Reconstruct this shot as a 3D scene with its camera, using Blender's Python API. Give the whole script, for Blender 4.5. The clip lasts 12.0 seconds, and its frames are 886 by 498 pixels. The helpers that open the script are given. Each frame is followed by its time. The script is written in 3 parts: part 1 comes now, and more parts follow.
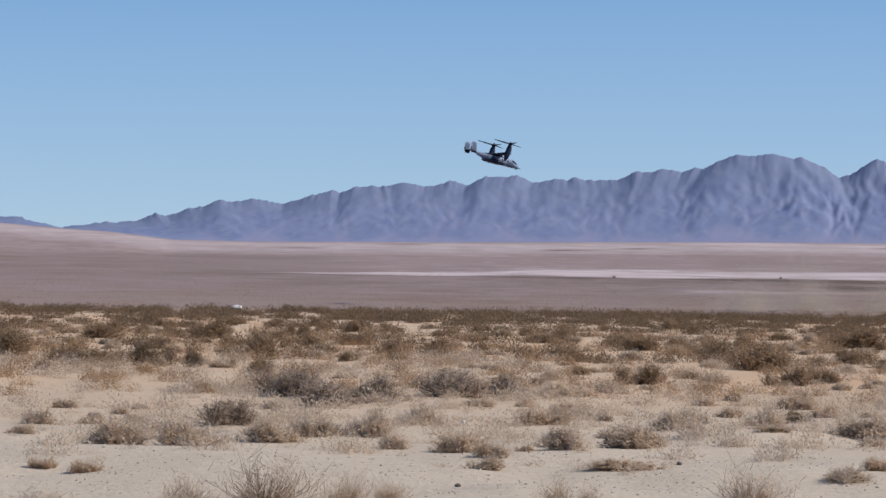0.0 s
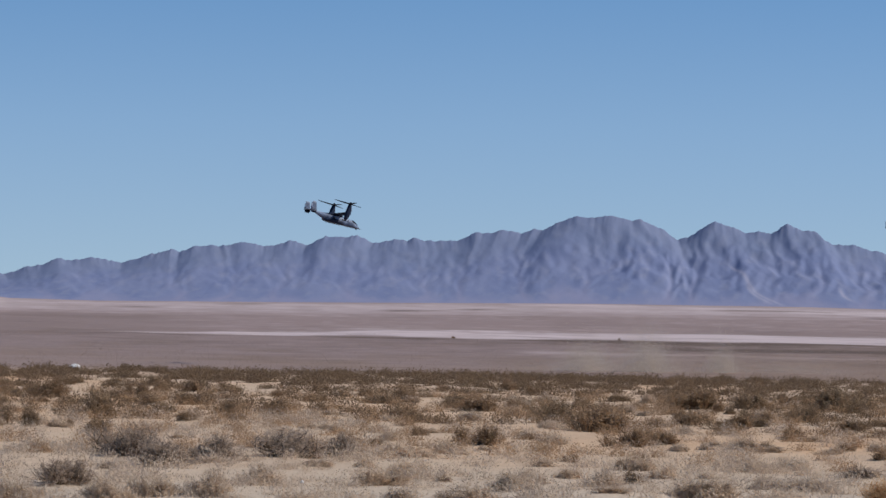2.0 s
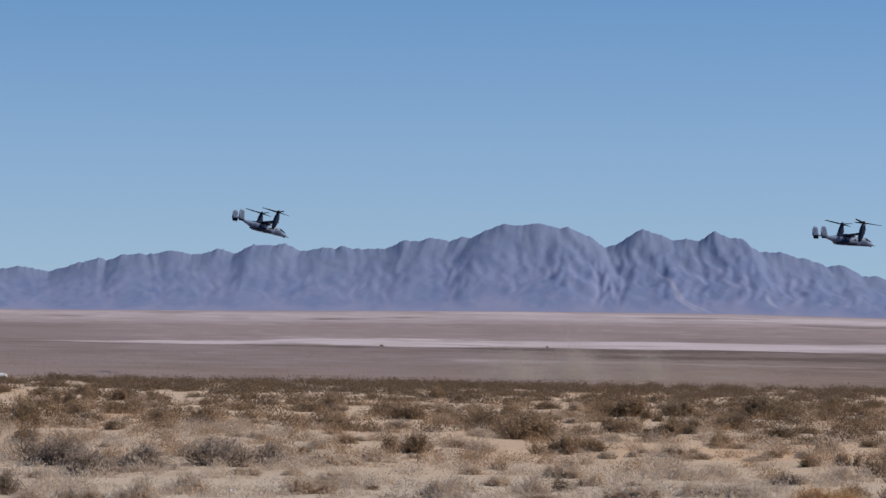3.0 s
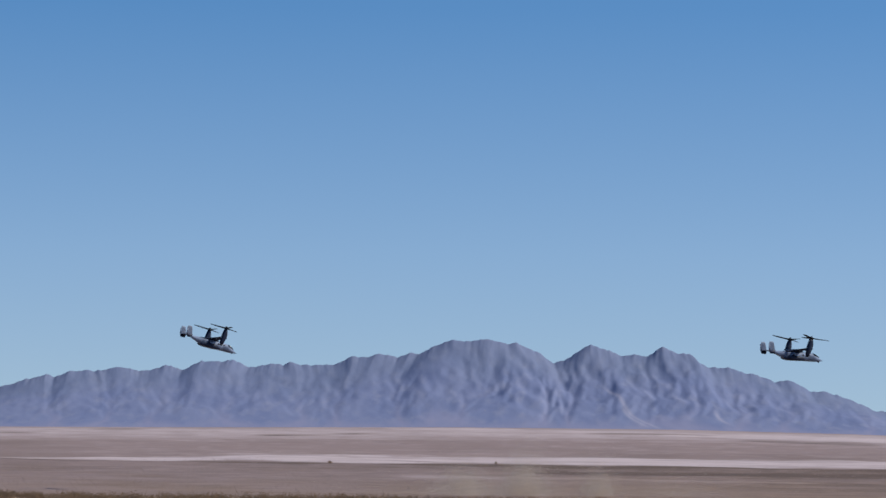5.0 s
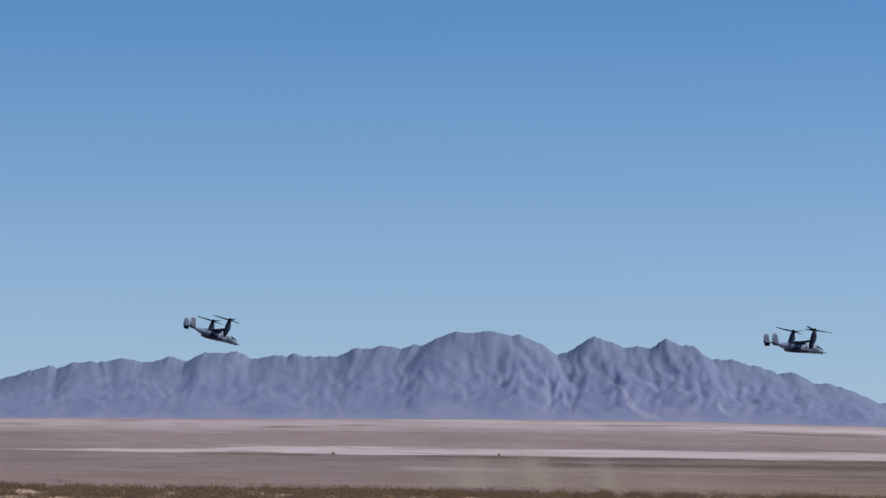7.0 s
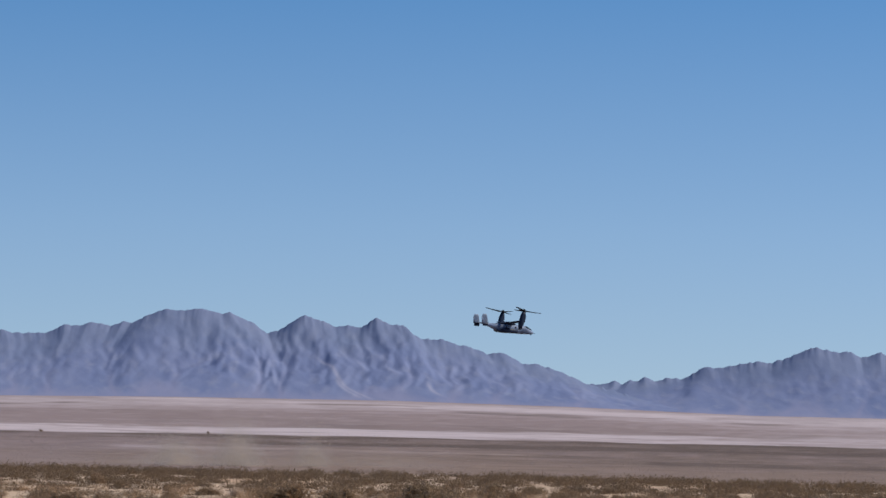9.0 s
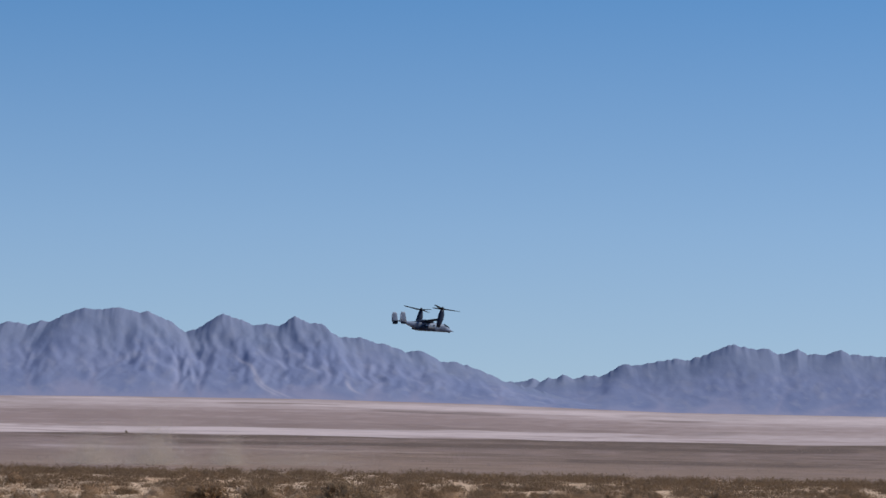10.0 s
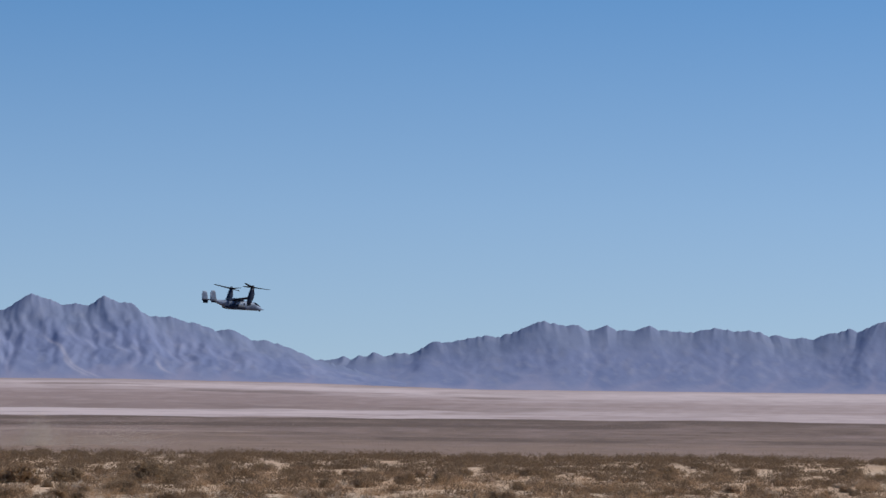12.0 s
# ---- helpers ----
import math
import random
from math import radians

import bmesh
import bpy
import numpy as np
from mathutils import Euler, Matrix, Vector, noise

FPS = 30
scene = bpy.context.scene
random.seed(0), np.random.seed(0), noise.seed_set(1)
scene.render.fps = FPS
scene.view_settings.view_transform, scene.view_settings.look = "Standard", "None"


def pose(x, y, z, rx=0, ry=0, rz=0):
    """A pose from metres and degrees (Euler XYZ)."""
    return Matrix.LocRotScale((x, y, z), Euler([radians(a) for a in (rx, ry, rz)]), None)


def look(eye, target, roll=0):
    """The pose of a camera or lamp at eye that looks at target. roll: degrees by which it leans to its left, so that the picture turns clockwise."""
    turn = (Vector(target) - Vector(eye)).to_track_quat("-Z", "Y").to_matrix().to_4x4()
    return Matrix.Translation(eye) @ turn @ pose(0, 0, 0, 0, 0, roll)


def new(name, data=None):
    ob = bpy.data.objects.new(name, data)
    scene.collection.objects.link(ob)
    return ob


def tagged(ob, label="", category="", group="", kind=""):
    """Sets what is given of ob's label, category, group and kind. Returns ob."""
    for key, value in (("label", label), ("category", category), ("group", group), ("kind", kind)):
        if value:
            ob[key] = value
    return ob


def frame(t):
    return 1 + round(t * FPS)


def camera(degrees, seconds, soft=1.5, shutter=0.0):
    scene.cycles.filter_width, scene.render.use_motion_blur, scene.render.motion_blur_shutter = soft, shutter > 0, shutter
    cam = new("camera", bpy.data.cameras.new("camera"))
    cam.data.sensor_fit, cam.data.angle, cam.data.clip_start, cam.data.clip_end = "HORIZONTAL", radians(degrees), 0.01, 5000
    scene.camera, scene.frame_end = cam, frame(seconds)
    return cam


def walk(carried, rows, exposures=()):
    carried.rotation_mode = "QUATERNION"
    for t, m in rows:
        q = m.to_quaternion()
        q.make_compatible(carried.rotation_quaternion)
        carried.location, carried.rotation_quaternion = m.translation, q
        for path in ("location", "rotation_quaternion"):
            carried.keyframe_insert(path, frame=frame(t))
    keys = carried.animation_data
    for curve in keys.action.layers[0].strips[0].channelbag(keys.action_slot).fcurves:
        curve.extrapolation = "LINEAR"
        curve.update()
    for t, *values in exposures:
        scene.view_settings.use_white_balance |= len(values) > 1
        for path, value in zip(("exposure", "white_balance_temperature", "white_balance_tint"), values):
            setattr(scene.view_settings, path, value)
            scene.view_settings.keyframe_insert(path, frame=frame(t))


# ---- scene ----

# camera: stands on a low bank, pans and tilts after two aircraft
EYE = 4.0
TURNS = [
    (0.0, -7.685, -0.128, 0.728),
    (0.1, -7.526, 0.137, 0.851),
    (0.2, -7.376, 0.400, 0.930),
    (0.3, -7.223, 0.547, 1.154),
    (0.4, -7.066, 0.598, 0.994),
    (0.5, -6.944, 0.647, 0.984),
    (1.0, -6.209, 0.674, 0.985),
    (1.5, -5.468, 0.786, 1.090),
    (2.0, -4.860, 0.982, 1.030),
    (2.5, -4.163, 1.044, 0.985),
    (2.7, -3.896, 1.079, 0.961),
    (4.3, -2.855, 1.833, 0.905),
    (4.5, -2.786, 2.131, 1.030),
    (4.7, -2.751, 2.738, 1.005),
    (4.8, -2.740, 2.967, 0.899),
    (4.9, -2.716, 3.146, 0.849),
    (5.0, -2.698, 3.212, 0.778),
    (5.5, -3.235, 3.260, 0.573),
    (6.0, -3.174, 3.213, 0.577),
    (6.5, -3.044, 3.140, 0.654),
    (7.0, -2.757, 3.064, 0.822),
    (7.1, -2.537, 3.065, 0.828),
    (7.2, -2.079, 3.064, 0.781),
    (7.3, -1.328, 3.044, 0.863),
    (7.4, -0.598, 3.035, 0.888),
    (7.5, 0.031, 3.030, 0.910),
    (7.7, 1.103, 3.036, 0.764),
    (9.3, 2.517, 2.748, 1.148),
    (9.5, 2.716, 2.752, 1.070),
    (10.0, 3.818, 2.769, 1.018),
    (10.5, 5.236, 2.750, 1.173),
    (11.0, 6.517, 2.765, 1.172),
    (11.5, 6.916, 2.551, 0.619),
    (12.0, 7.191, 2.423, 0.570),
]
cam = camera(15.61, 12.0)
walk(cam, [(t, pose(0, 0, EYE, 90 + up, 0, -yaw) @ pose(0, 0, 0, 0, 0, roll)) for t, yaw, up, roll in TURNS],
     exposures=[(0.0, 0.19), (0.3, 0.07), (0.5, 0.03), (2.5, 0.0), (5.5, 0.05), (12.0, 0.04)])

# ---- daylight ----
SUN_AZ, SUN_EL = 92.0, 44.0          # clockwise from +y, above the horizon
world = bpy.data.worlds.new("desert_sky")
scene.world = world
world.use_nodes = True
wn, wl = world.node_tree.nodes, world.node_tree.links
sky = wn.new("ShaderNodeTexSky")
sky.sky_type = 'NISHITA'
sky.sun_disc = False
sky.sun_elevation = radians(SUN_EL)
sky.sun_rotation = radians(SUN_AZ)
sky.altitude = 700
sky.air_density, sky.dust_density, sky.ozone_density = 1.0, 1.0, 3.0
coord = wn.new("ShaderNodeTexCoord")
lift = wn.new("ShaderNodeVectorMath")
lift.operation = 'MULTIPLY_ADD'
lift.inputs[1].default_value = (1, 1, 1.3)
lift.inputs[2].default_value = (0, 0, 0.106)
norm = wn.new("ShaderNodeVectorMath")
norm.operation = 'NORMALIZE'
wl.new(coord.outputs["Generated"], lift.inputs[0])
wl.new(lift.outputs[0], norm.inputs[0])
wl.new(norm.outputs[0], sky.inputs["Vector"])
deep = wn.new("ShaderNodeHueSaturation")
split = wn.new("ShaderNodeSeparateXYZ")
depth = wn.new("ShaderNodeMapRange")          # the blue deepens with height
for key, value in zip((1, 2, 3, 4), (0.0, 0.13, 0.91, 1.26)):
    depth.inputs[key].default_value = value
wl.new(coord.outputs["Generated"], split.inputs[0])
wl.new(split.outputs[2], depth.inputs[0])
wl.new(depth.outputs[0], deep.inputs["Saturation"])
wl.new(sky.outputs[0], deep.inputs["Color"])
veil = wn.new("ShaderNodeMapRange")           # the air dulls towards the horizon
for key, value in zip((1, 2, 3, 4), (0.0, 0.055, 0.93, 1.0)):
    veil.inputs[key].default_value = value
wl.new(split.outputs[2], veil.inputs[0])
wl.new(veil.outputs[0], deep.inputs["Value"])
wl.new(deep.outputs[0], wn["Background"].inputs["Color"])
wn["Background"].inputs["Strength"].default_value = 0.120
sun_data = bpy.data.lights.new("sun", 'SUN')
sun_data.energy, sun_data.angle, sun_data.color = 3.4, radians(0.53), (1.0, 0.95, 0.87)
sun = new("sun", sun_data)
sa, se = radians(SUN_AZ), radians(SUN_EL)
sun.matrix_world = look((0, 0, 300), (-math.sin(sa) * math.cos(se), -math.cos(sa) * math.cos(se), 300 - math.sin(se)))


# ---- materials ----
def material(name, rough=0.9, metal=0.0):
    m = bpy.data.materials.new(name)
    m.use_nodes = True
    b = m.node_tree.nodes["Principled BSDF"]
    b.inputs["Roughness"].default_value, b.inputs["Metallic"].default_value = rough, metal
    b.inputs["Specular IOR Level"].default_value = 0.25
    return m, m.node_tree.nodes, m.node_tree.links, b


def mix(n, l, fac, a, b, blend='MIX'):
    """A colour mix; fac, a and b are sockets or values."""
    x = n.new("ShaderNodeMix")
    x.data_type, x.blend_type = 'RGBA', blend
    for key, v in ((0, fac), (6, a), (7, b)):
        if isinstance(v, (int, float)):
            x.inputs[key].default_value = v
        elif isinstance(v, tuple):
            x.inputs[key].default_value = (*v, 1)
        else:
            l.new(v, x.inputs[key])
    return x.outputs[2]


def noise_tex(n, l, scale, detail=4, vec=None, lo=0.3, hi=0.7):
    t = n.new("ShaderNodeTexNoise")
    t.inputs["Scale"].default_value, t.inputs["Detail"].default_value = scale, detail
    if vec is None:
        vec = n.new("ShaderNodeNewGeometry").outputs["Position"]
    l.new(vec, t.inputs["Vector"])
    r = n.new("ShaderNodeMapRange")
    r.inputs[1].default_value, r.inputs[2].default_value = lo, hi
    l.new(t.outputs["Fac"], r.inputs[0])
    return r.outputs[0]


def attr(n, name):
    a = n.new("ShaderNodeAttribute")
    a.attribute_name = name
    return a.outputs["Fac"]


def ground_material():
    m, n, l, b = material("desert_soil", 0.95)
    b.inputs["Specular IOR Level"].default_value = 0.1
    fine = noise_tex(n, l, 3.5, 6)
    broad = noise_tex(n, l, 0.12, 4)
    near = mix(n, l, attr(n, "warm"), (0.52, 0.424, 0.324), (0.60, 0.38, 0.22))
    near = mix(n, l, broad, near, mix(n, l, 0.5, near, (0.50, 0.405, 0.30)))
    plain = mix(n, l, attr(n, "playa"), (0.293, 0.215, 0.194), (0.555, 0.450, 0.430))
    plain = mix(n, l, attr(n, "warm"), plain, (0.290, 0.200, 0.146))
    plain = mix(n, l, attr(n, "scrub"), plain, (0.140, 0.099, 0.078))
    c = mix(n, l, attr(n, "far"), near, plain)
    c = mix(n, l, 0.30, c, mix(n, l, fine, (0.72, 0.70, 0.68), (1.2, 1.2, 1.2)), 'MULTIPLY')
    l.new(c, b.inputs["Base Color"])
    bump = n.new("ShaderNodeBump")
    bump.inputs["Strength"].default_value, bump.inputs["Distance"].default_value = 0.5, 0.05
    l.new(noise_tex(n, l, 9.0, 6, lo=0.2, hi=0.8), bump.inputs["Height"])
    l.new(bump.outputs[0], b.inputs["Normal"])
    return m


def hazed_rock_material():
    m, n, l, b = material("hazed_mountain_rock", 0.95)
    b.inputs["Specular IOR Level"].default_value = 0.05
    tall = n.new("ShaderNodeVectorMath")
    tall.operation = 'MULTIPLY'
    tall.inputs[1].default_value = (1, 0.35, 0.8)
    l.new(n.new("ShaderNodeNewGeometry").outputs["Position"], tall.inputs[0])
    # blue-violet tones: the haze before the rock is put into its colour
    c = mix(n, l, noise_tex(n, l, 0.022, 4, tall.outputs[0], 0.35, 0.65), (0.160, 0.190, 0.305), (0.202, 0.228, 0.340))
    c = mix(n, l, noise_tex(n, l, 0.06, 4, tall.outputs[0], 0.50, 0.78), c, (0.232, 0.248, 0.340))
    # greyer upper slopes: bare rock, and thinner haze put into the tint
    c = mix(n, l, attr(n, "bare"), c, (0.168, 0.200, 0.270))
    # mauve foot and gullies: scree, with thicker haze painted in towards the base
    c = mix(n, l, attr(n, "talus_haze"), c, (0.262, 0.258, 0.352))
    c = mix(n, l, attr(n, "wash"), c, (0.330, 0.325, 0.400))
    l.new(c, b.inputs["Base Color"])
    bump = n.new("ShaderNodeBump")
    bump.inputs["Strength"].default_value, bump.inputs["Distance"].default_value = 0.12, 4.0
    l.new(noise_tex(n, l, 0.06, 4, tall.outputs[0], 0.2, 0.8), bump.inputs["Height"])
    l.new(bump.outputs[0], b.inputs["Normal"])
    return m


def plant_material(name, dark, light, dry, thin=0.4):
    m, n, l, b = material(name, 0.85)
    b.inputs["Specular IOR Level"].default_value = 0.1
    info = n.new("ShaderNodeObjectInfo")
    island = n.new("ShaderNodeNewGeometry").outputs["Random Per Island"]
    c = mix(n, l, island, dark, light)
    r = n.new("ShaderNodeMapRange")
    r.inputs[3].default_value, r.inputs[4].default_value = 0.0, 0.6
    l.new(info.outputs["Random"], r.inputs[0])
    c = mix(n, l, r.outputs[0], c, dry)
    patch = noise_tex(n, l, 0.16, 3, lo=0.35, hi=0.65)
    c = mix(n, l, 0.5, c, mix(n, l, patch, (0.84, 0.83, 0.83), (1.16, 1.09, 1.00)), 'MULTIPLY')
    l.new(c, b.inputs["Base Color"])
    let, blend = n.new("ShaderNodeBsdfTranslucent"), n.new("ShaderNodeMixShader")
    blend.inputs[0].default_value = thin
    l.new(c, let.inputs["Color"])
    l.new(b.outputs[0], blend.inputs[1])
    l.new(let.outputs[0], blend.inputs[2])
    l.new(blend.outputs[0], [q for q in n if q.type == 'OUTPUT_MATERIAL'][0].inputs["Surface"])
    return m


def paint_material(name, a, b_, rough=0.55, scale=0.7):
    m, n, l, b = material(name, rough)
    tc = n.new("ShaderNodeTexCoord").outputs["Object"]
    c = mix(n, l, noise_tex(n, l, scale, 5, tc), a, b_)
    l.new(c, b.inputs["Base Color"])
    return m


SOIL = ground_material()
HAZED_ROCK = hazed_rock_material()
CREOSOTE_LEAF = plant_material("creosote_leaf", (0.275, 0.195, 0.120), (0.360, 0.256, 0.160), (0.400, 0.265, 0.162))
CREOSOTE_STEM = plant_material("creosote_stem", (0.16, 0.12, 0.09), (0.23, 0.18, 0.135), (0.24, 0.18, 0.135))
PALE_TWIG = plant_material("bursage_twig", (0.560, 0.450, 0.344), (0.660, 0.535, 0.413), (0.600, 0.462, 0.330))
PALE_STEM = plant_material("bursage_stem", (0.46, 0.36, 0.27), (0.60, 0.48, 0.37), (0.54, 0.42, 0.31))
DEAD_TWIG = plant_material("dead_twig", (0.31, 0.243, 0.188), (0.44, 0.350, 0.273), (0.40, 0.305, 0.226))
STRAW_TWIG = plant_material("straw_twig", (0.56, 0.36, 0.185), (0.70, 0.47, 0.26), (0.62, 0.40, 0.21))
EDGE_SCRUB = plant_material("edge_scrub", (0.182, 0.127, 0.079), (0.242, 0.168, 0.106), (0.238, 0.156, 0.097))
BROWN_TWIG = plant_material("brown_twig", (0.385, 0.270, 0.167), (0.470, 0.330, 0.207), (0.460, 0.305, 0.182))
PLAIN_SCRUB = plant_material("plain_scrub", (0.32, 0.245, 0.210), (0.38, 0.295, 0.255), (0.35, 0.27, 0.235))
STONE = paint_material("pale_stone", (0.55, 0.52, 0.48), (0.75, 0.72, 0.68), 0.9, 8)
DARK_STONE = paint_material("dark_stone", (0.10, 0.085, 0.075), (0.17, 0.145, 0.13), 0.9, 12)
GRAVEL = plant_material("gravel", (0.30, 0.25, 0.20), (0.58, 0.49, 0.39), (0.45, 0.37, 0.29), 0)
DUST = plant_material("dust", (0.62, 0.53, 0.43), (0.74, 0.65, 0.54), (0.68, 0.59, 0.48), 0.5)
HULL = paint_material("hull_grey", (0.035, 0.055, 0.10), (0.27, 0.33, 0.44), 0.5, 0.45)
HULL_DARK = paint_material("nacelle_grey", (0.007, 0.012, 0.032), (0.018, 0.028, 0.055), 0.5)
FIN_GREY = paint_material("fin_grey", (0.12, 0.15, 0.21), (0.24, 0.28, 0.35), 0.5)
BLADE = paint_material("blade_black", (0.008, 0.009, 0.013), (0.016, 0.018, 0.024), 0.7)
GLASS, _, _, gb = material("cockpit_glass", 0.08)
gb.inputs["Base Color"].default_value = (0.01, 0.012, 0.016, 1)
gb.inputs["Specular IOR Level"].default_value = 0.5


# ---- mesh helpers ----
def mesh_of(name, verts, faces, mat, smooth=False):
    me = bpy.data.meshes.new(name)
    me.from_pydata([tuple(v) for v in verts], [], faces)
    me.materials.append(mat)
    if smooth:
        me.polygons.foreach_set("use_smooth", [True] * len(me.polygons))
    me.update()
    return me


def grid_mesh(name, P, mat, attrs=(), smooth=True):
    """A sheet from an array of points rows x columns x 3, with float attributes of the same layout."""
    a, b = P.shape[:2]
    idx = np.arange(a * b).reshape(a, b)
    q = np.stack([idx[:-1, :-1], idx[:-1, 1:], idx[1:, 1:], idx[1:, :-1]], -1).reshape(-1, 4)
    me = bpy.data.meshes.new(name)
    me.vertices.add(a * b)
    me.vertices.foreach_set("co", P.reshape(-1).astype(np.float32))
    me.loops.add(q.size)
    me.loops.foreach_set("vertex_index", q.reshape(-1).astype(np.int32))
    me.polygons.add(len(q))
    me.polygons.foreach_set("loop_start", np.arange(0, q.size, 4, dtype=np.int32))
    me.update(calc_edges=True)
    me.polygons.foreach_set("use_smooth", np.full(len(q), smooth))
    for key, v in attrs:
        me.attributes.new(key, 'FLOAT', 'POINT').data.foreach_set("value", v.reshape(-1).astype(np.float32))
    me.materials.append(mat)
    me.validate()
    return me


def part(name, me, parent, label=""):
    ob = new(name, me)
    ob.parent = parent
    return tagged(ob, label)


def step(x, a, b):
    t = np.clip((x - a) / (b - a), 0, 1)
    return t * t * (3 - 2 * t)


def lattice(seed, n=512):
    return np.random.RandomState(seed).rand(n, n)


def value_noise(x, y, seed):
    """Smooth noise 0..1 on the plane, unit cells."""
    t = lattice(seed)
    xi, yi = np.floor(x).astype(int), np.floor(y).astype(int)
    fx, fy = x - xi, y - yi
    fx, fy = fx * fx * (3 - 2 * fx), fy * fy * (3 - 2 * fy)
    g = lambda i, j: t[(xi + i) % 512, (yi + j) % 512]
    return (g(0, 0) * (1 - fx) + g(1, 0) * fx) * (1 - fy) + (g(0, 1) * (1 - fx) + g(1, 1) * fx) * fy


def fbm(x, y, seed, octaves=4):
    return sum(value_noise(x * 2 ** k, y * 2 ** k, seed + k) * 0.5 ** k for k in range(octaves)) / (2 - 0.5 ** (octaves - 1))


# ---- the ground: a scrub terrace, a step down to a wide plain, a slow rise to the mountains ----
FOOT = 4150.0
RISE_AZ = [-40, -16, -14.5, -13.5, -12.5, -11, -7.7, -2.3, 1.5, 4.6, 7.9, 15, 40]
RISE_EL = [0.30, 0.28, 0.16, 0.10, -0.02, -0.04, -0.01, 0.06, 0.07, 0.03, -0.06, -0.07, -0.05]


def foot_height(az):
    return EYE + FOOT * np.tan(np.radians(np.interp(az, RISE_AZ, RISE_EL)))


def ground_z(r, az):
    bank = 2.3 * (1 - step(r, 6, 34))
    x, y = r * np.sin(np.radians(az)), r * np.cos(np.radians(az))
    hummock = (fbm(x * 0.35 + 90, y * 0.35 + 90, 3, 3) - 0.5) * 0.30 * step(r, 20, 40) * (1 - step(r, 400, 900))
    swell = (fbm(x / 60 + 200, y / 60 + 200, 9, 2) - 0.5) * 2.2 * step(r, 900, 1500)
    drop = -15.0 * step(r, 156, 640)
    top = foot_height(az) + 15.0
    rise = top * np.clip((r - 1500) / (FOOT - 1500), 0, 1) - 25 * step(r, FOOT - 10, FOOT + 250)
    return bank + hummock + swell * (1 - step(r, 3000, 4000)) + drop + rise


def blot(A, up, a0, a1, u0, u1, edge=0.012):
    """A long flat patch on the plain between two bearings and two angles below the eye."""
    return step(A, a0 - 0.3, a0 + 0.3) * (1 - step(A, a1 - 0.3, a1 + 0.3)) * step(up, u0 - edge, u0 + edge) * (1 - step(up, u1 - edge, u1 + edge))


